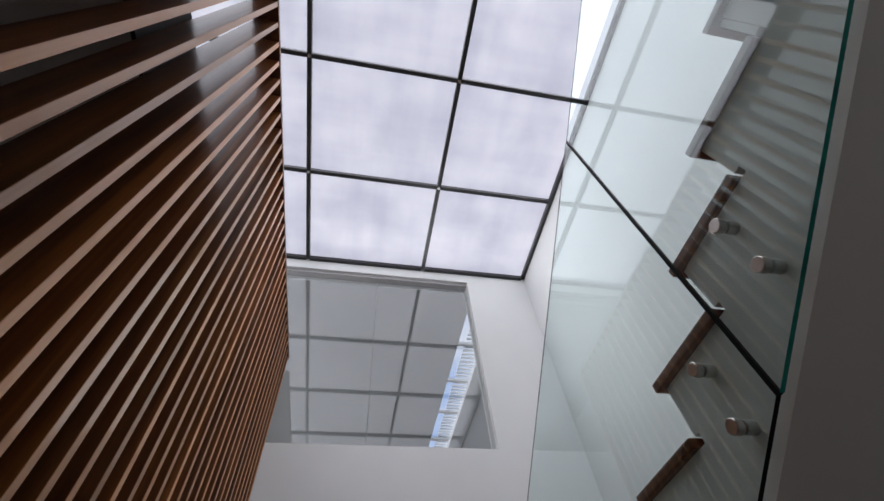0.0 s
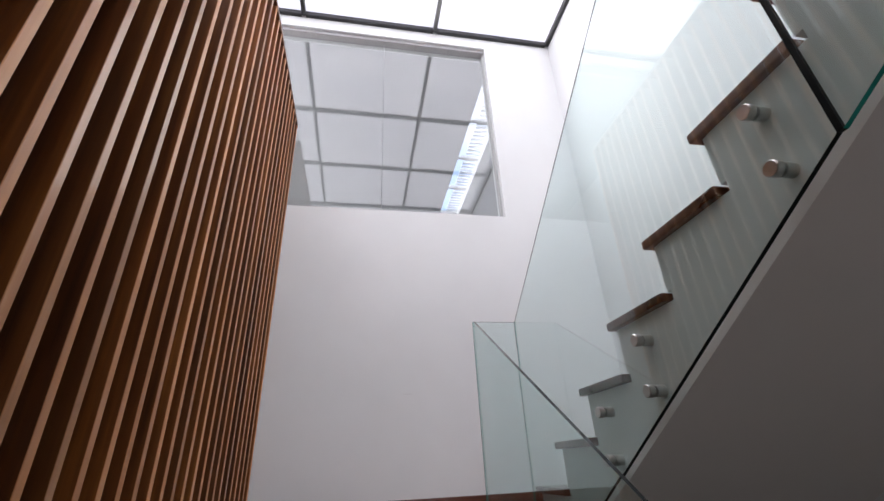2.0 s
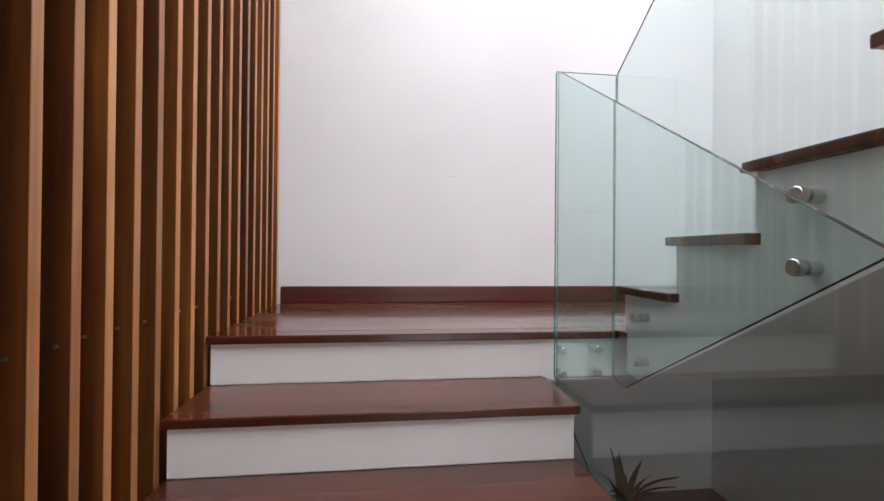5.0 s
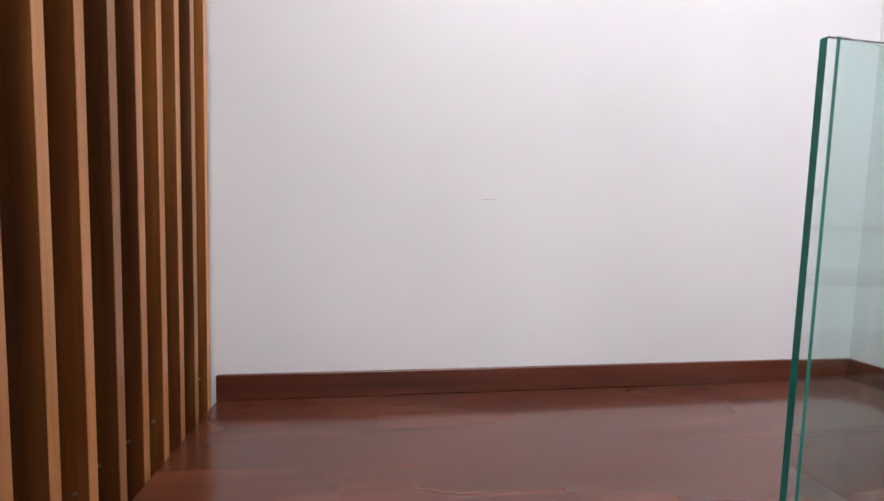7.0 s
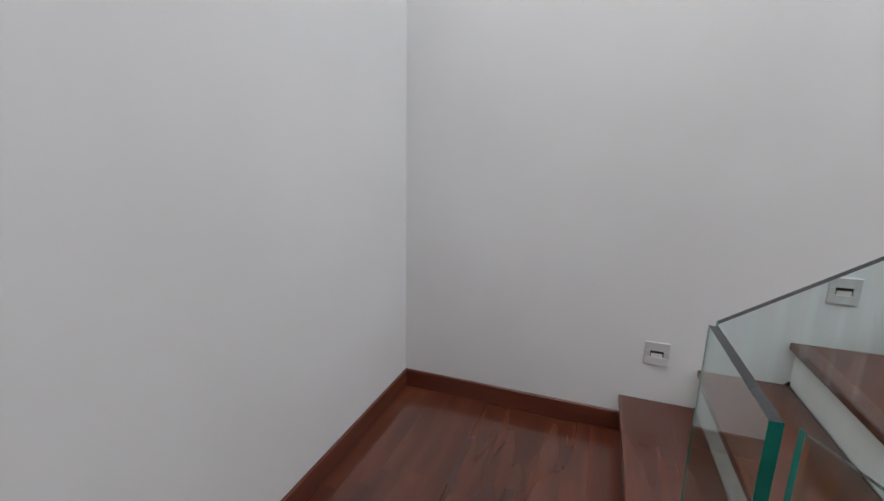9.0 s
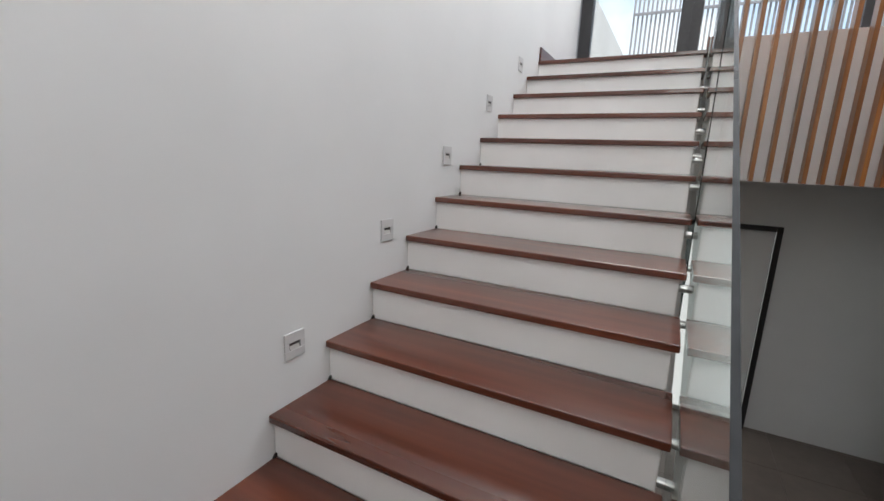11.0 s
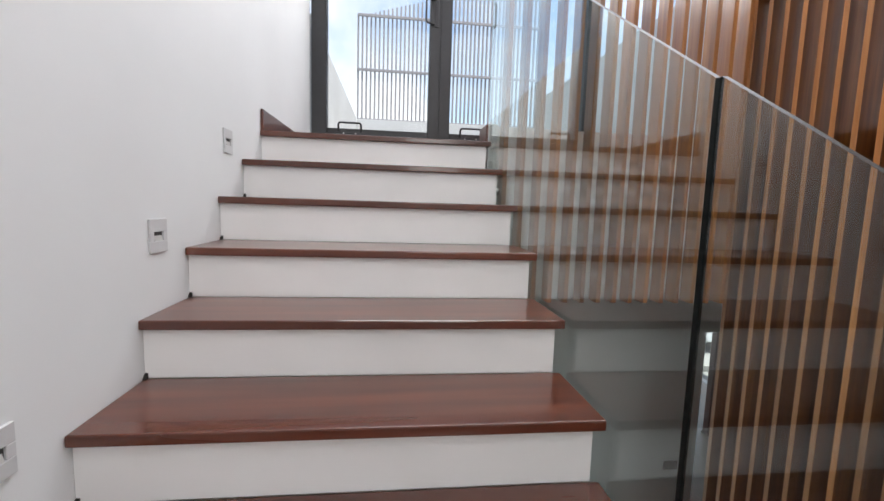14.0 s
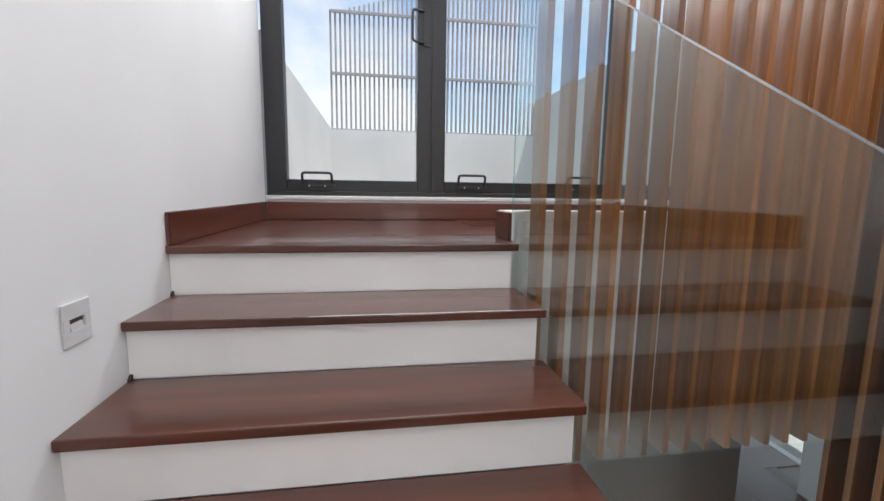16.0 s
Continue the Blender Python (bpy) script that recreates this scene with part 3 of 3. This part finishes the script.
def bow(a, b, c, d, rr):
    """Corner points a-b-c-d with the bends at b and c rounded off."""
    a, b, c, d = (Vector(v) for v in (a, b, c, d))
    out = [a]
    for p, k, n in ((a, b, c), (b, c, d)):
        u, w = (p - k).normalized() * rr, (n - k).normalized() * rr
        for t in (0.0, 0.25, 0.5, 0.75, 1.0):
            out.append(k + u * (1 - t) ** 2 + w * t ** 2)
    return out + [d]
for x in (2.406, 1.364, 0.558):
    zz = Z0 + 0.075
    bm = tube(bow((x - 0.094, 0.040, zz - 0.004), (x - 0.094, 0.066, zz + 0.074), (x + 0.094, 0.066, zz + 0.074), (x + 0.094, 0.040, zz - 0.004), 0.022), 0.0085)
    hd = part("window_handle", bm, BLACK, win, "black metal pull handle")
    part("mounting_plate", box((x - 0.118, 0.040, zz - 0.022), (x + 0.118, 0.050, zz + 0.0), 0.002, 1), BLACK, hd)
    for s_ in (-0.05, 0.05):
        part("screw", rod((x + s_, 0.049, zz - 0.011), (x + s_, 0.053, zz - 0.011), 0.005, 10), STEEL, hd)
hd = part("window_handle", tube(bow((1.690, 0.044, 3.625), (1.782, 0.078, 3.625), (1.782, 0.078, 3.430), (1.690, 0.044, 3.430), 0.024), 0.0085), BLACK, win, "black metal pull handle")
part("lock_plate", box((1.672, 0.045, 3.405), (1.708, 0.056, 3.65), 0.004, 2), BLACK, hd)

# ---- terrace outside the window ----
tagged(part("terrace_floor", box((-1.2, -9.9, 1.9), (2.95, -5.06, 2.2)), DRIVE), "pale concrete terrace floor outside the window", "terrace", kind="structure")
wall("wall_terrace_east", (2.75, -9.9, 2.2), (2.95, -5.06, 3.50), "white rendered terrace wall", EXT)
wall("wall_terrace_west", (-1.1, -9.9, 2.2), (-0.9, -5.06, 4.08), "white rendered terrace wall", EXT)
wall("wall_terrace_south", (-0.9, -9.9, 2.2), (2.75, -9.7, 3.49), "low white rendered terrace wall under the fence", EXT)
fence = thing("fence", "tall fence of narrow upright white slats on the terrace wall", "fence", (0, -9.8, 3.49))
for i in range(46):
    x = 2.735 - i * 0.0803
    part("slat", box((x - 0.016, -0.025, 0.0), (x + 0.016, 0.03, 1.94 + max(0.0, 2.6 - x) * 0.29), 0.003, 1), FENCE, fence)
for z in (0.0, 0.93, 1.92):
    part("rail", box((-0.88, 0.031, z - 0.025 + (0.026 if z == 0 else 0)), (2.74, 0.065, z + 0.025), 0.003, 1), FENCE, fence)

# ---- ground floor entrance and outside ----
ent = thing("door_1", "dark wood frame of the open front entrance", "door", (-0.97, -5.06, GROUND), kind="structure")
part("door_frame", box((-2.3, 0.02, 0.0), (-2.18, 0.2, 1.975), 0.004, 1), DOORWOOD, ent)
post = thing("porch_post", "slim dark wooden post on the porch floor", "post", (-2.50, -6.42, GROUND))
part("shaft", box((-0.05, -0.05, 0.03), (0.05, 0.05, 2.18), 0.005, 2), DOORWOOD, post)
part("foot", box((-0.062, -0.062, 0.0), (0.062, 0.062, 0.03), 0.004, 1), BLACK, post)
# slab added out of view to keep sun off the porch floor
tagged(part("ceiling_porch", box((-4.7, -9.4, 0.955), (-0.97, -5.06, 1.08)), SOFFIT), "unseen white slab added to shade the porch and driveway", "ceiling", kind="structure")
tagged(part("porch_kerb", box((-3.89, -9.0, GROUND - 0.03), (-3.77, -5.06, GROUND + 0.01), 0.006, 1), EXT), "white painted kerb along the porch", "kerb", kind="structure")
tagged(part("porch_floor", box((-3.77, -9.0, GROUND - 0.03), (XW + 0.2, -6.6005, GROUND - 0.002)), TILE), "dark stone porch floor", "floor", kind="structure")
wall("wall_entrance_return", (-1.219, -5.30, GROUND), (-0.97, -5.06, 0.75), "white painted return wall beside the entrance")
tagged(part("ground", box((-80, -90, GROUND - 0.25), (80, 90, GROUND - 0.16)), DRIVE), "pale concrete ground outside", "ground", kind="structure")
tagged(part("driveway", box((-14, -22, GROUND - 0.16), (6, -5.06, GROUND - 0.031)), DRIVE), "pale concrete driveway outside the entrance", "driveway", kind="structure")
wall("wall_boundary", (-16, -20.4, GROUND - 0.03), (6, -20.2, GROUND + 0.35), "low pale boundary wall of the driveway", EXT)

tagged(part("kerb", box((-14, -9.0, GROUND - 0.03), (-3.2, -8.72, GROUND + 0.09), 0.012, 2), DRIVE), "pale concrete kerb outside the entrance", "kerb", kind="structure")
car = thing("car", "white hatchback car parked outside behind the kerb", "car", (-7.0, -10.55, GROUND - 0.03))
part("body", prism([(-2.05, 0.28), (-2.10, 0.55), (-2.02, 0.86), (-0.95, 0.98), (1.75, 1.0), (2.02, 0.80), (2.08, 0.45), (2.0, 0.26)], "y", -0.86, 0.86, 0.05), CARPAINT, car)
part("roof", prism([(-0.92, 0.975), (-0.28, 1.42), (0.35, 1.50), (1.20, 1.45), (1.72, 0.995)], "y", -0.72, 0.72, 0.05), CARPAINT, car)
for sy in (-1, 1):
    for ol in ([(-0.70, 1.03), (-0.22, 1.36), (0.32, 1.42), (0.32, 1.03)], [(0.40, 1.03), (0.40, 1.42), (1.12, 1.38), (1.48, 1.03)]):
        part("window", prism(ol, "y", sy * 0.723 - 0.004, sy * 0.723 + 0.004), CARGLASS, car, "dark side window")
    part("headlight", box((-2.09, sy * 0.62 - 0.16, 0.62), (-1.92, sy * 0.62 + 0.16, 0.76), 0.02, 2), PLASTIC, car, "clear headlight")
    part("tail_light", box((1.90, sy * 0.66 - 0.12, 0.66), (2.07, sy * 0.66 + 0.12, 0.82), 0.02, 2), plain("tail_light_red", (0.35, 0.02, 0.02), 0.2), car, "red tail light")
    for wx in (-1.28, 1.30):
        wh = part("wheel", rod((wx, sy * 0.70, 0.31), (wx, sy * 0.868, 0.31), 0.20, 24), STEEL, car)
        part("tyre", rod((wx, sy * 0.68, 0.31), (wx, sy * 0.862, 0.31), 0.31, 28), RUBBER, wh)

# made-up frame around the fill lamp; no door is known here
lamp_frame = thing("door_2", "unseen black frame added around the ground floor fill lamp", "door", (1.60, -4.86, GROUND), kind="structure")
for lo, hi in (((-1.0, 0.012, 0.0), (-0.95, 0.06, 2.15)), ((0.95, 0.012, 0.0), (1.0, 0.06, 2.15)), ((-0.03, 0.012, 0.0), (0.03, 0.06, 2.15)), ((-0.949, 0.012, 2.10), (-0.031, 0.06, 2.15)), ((0.031, 0.012, 2.10), (0.949, 0.06, 2.15))):
    part("door_frame", box(lo, hi, 0.003, 1), BLACK, lamp_frame)

plant = thing("potted_plant", "small green leafy plant in a grey pot under the stairs", "plant", (1.78, 0.42, GROUND))
bmp = rod((0, 0, 0), (0, 0, 0.26), 0.10, 24, None, 0.14)
part("pot", bmp, POT, plant)
bl_ = bmesh.new()
rng = random.Random(4)
for i in range(20):
    a, ln, lean = rng.uniform(0, 6.28), rng.uniform(0.18, 0.36), rng.uniform(0.3, 1.3)
    prev = None
    for s in range(6):
        u = s / 5
        rad = 0.02 + lean * ln * u * u * 0.6
        zc = 0.25 + ln * (u - 0.28 * lean * u * u)
        wd = 0.018 * math.sin(math.pi * min(0.98, 0.12 + 0.88 * u)) + 0.001
        c = Vector((rad * math.cos(a), rad * math.sin(a), zc))
        sd_ = Vector((-math.sin(a), math.cos(a), 0)) * wd
        cur = (bl_.verts.new(c - sd_), bl_.verts.new(c + Vector((0, 0, -0.004))), bl_.verts.new(c + sd_))
        if prev:
            bl_.faces.new((prev[0], prev[1], cur[1], cur[0]))
            bl_.faces.new((prev[1], prev[2], cur[2], cur[1]))
        prev = cur
part("leaves", bl_, LEAF, plant)

sock = thing("wall_socket", "small dark wall socket plate low on the white wall", "socket", (-0.80, -4.86, -0.62))
part("plate", box((-0.075, 0.0, -0.045), (0.075, 0.008, 0.045), 0.002, 1), plain("socket_dark", (0.03, 0.03, 0.032), 0.4), sock)

# ---- floor pieces ----
def board_field(name, parent_ob, x0, x1, y0, y1, z, thick, wide, seed, material):
    rng_ = random.Random(seed)
    y = y0
    while y < y1 - 0.01:
        ye = min(y + wide, y1)
        x = x0
        first = True
        while x < x1 - 0.01:
            ln = rng_.uniform(0.25, 0.6) if first else rng_.uniform(0.5, 0.95)
            first = False
            xe = x + ln
            if xe > x1 - 0.18:
                xe = x1
            part("plank", box((x + 0.0001, y + 0.0001, z - thick), (xe - 0.0001, ye - 0.0001, z)), material, parent_ob)
            x = xe
        y = ye

fl = thing("landing_floor", "polished dark red wood plank floor of the landing", "floor", kind="structure")
board_field("plank", fl, 0.006, XW - 0.002, 0.0855, YB - 0.002, 0.0, 0.015, 0.094, 3, PLANK)

gf = thing("floor", "grey-beige stone tile floor of the ground level", "floor", (0, 0, GROUND), kind="structure")
tl = None
for i in range(10):
    for j in range(13):
        x, y = -3.2 + 0.6 * i, -6.6 + 0.6 * j
        if x + 0.6 > XW + 0.1 or y + 0.6 > YB + 0.3:
            continue
        if tl is None:
            tl = part("tile", box((0.0015, 0.0015, -0.012), (0.5985, 0.5985, 0.0), 0.001, 1), TILE, gf)
            tl.location = (x, y, 0)
        else:
            again(tl, gf, (x, y, 0))
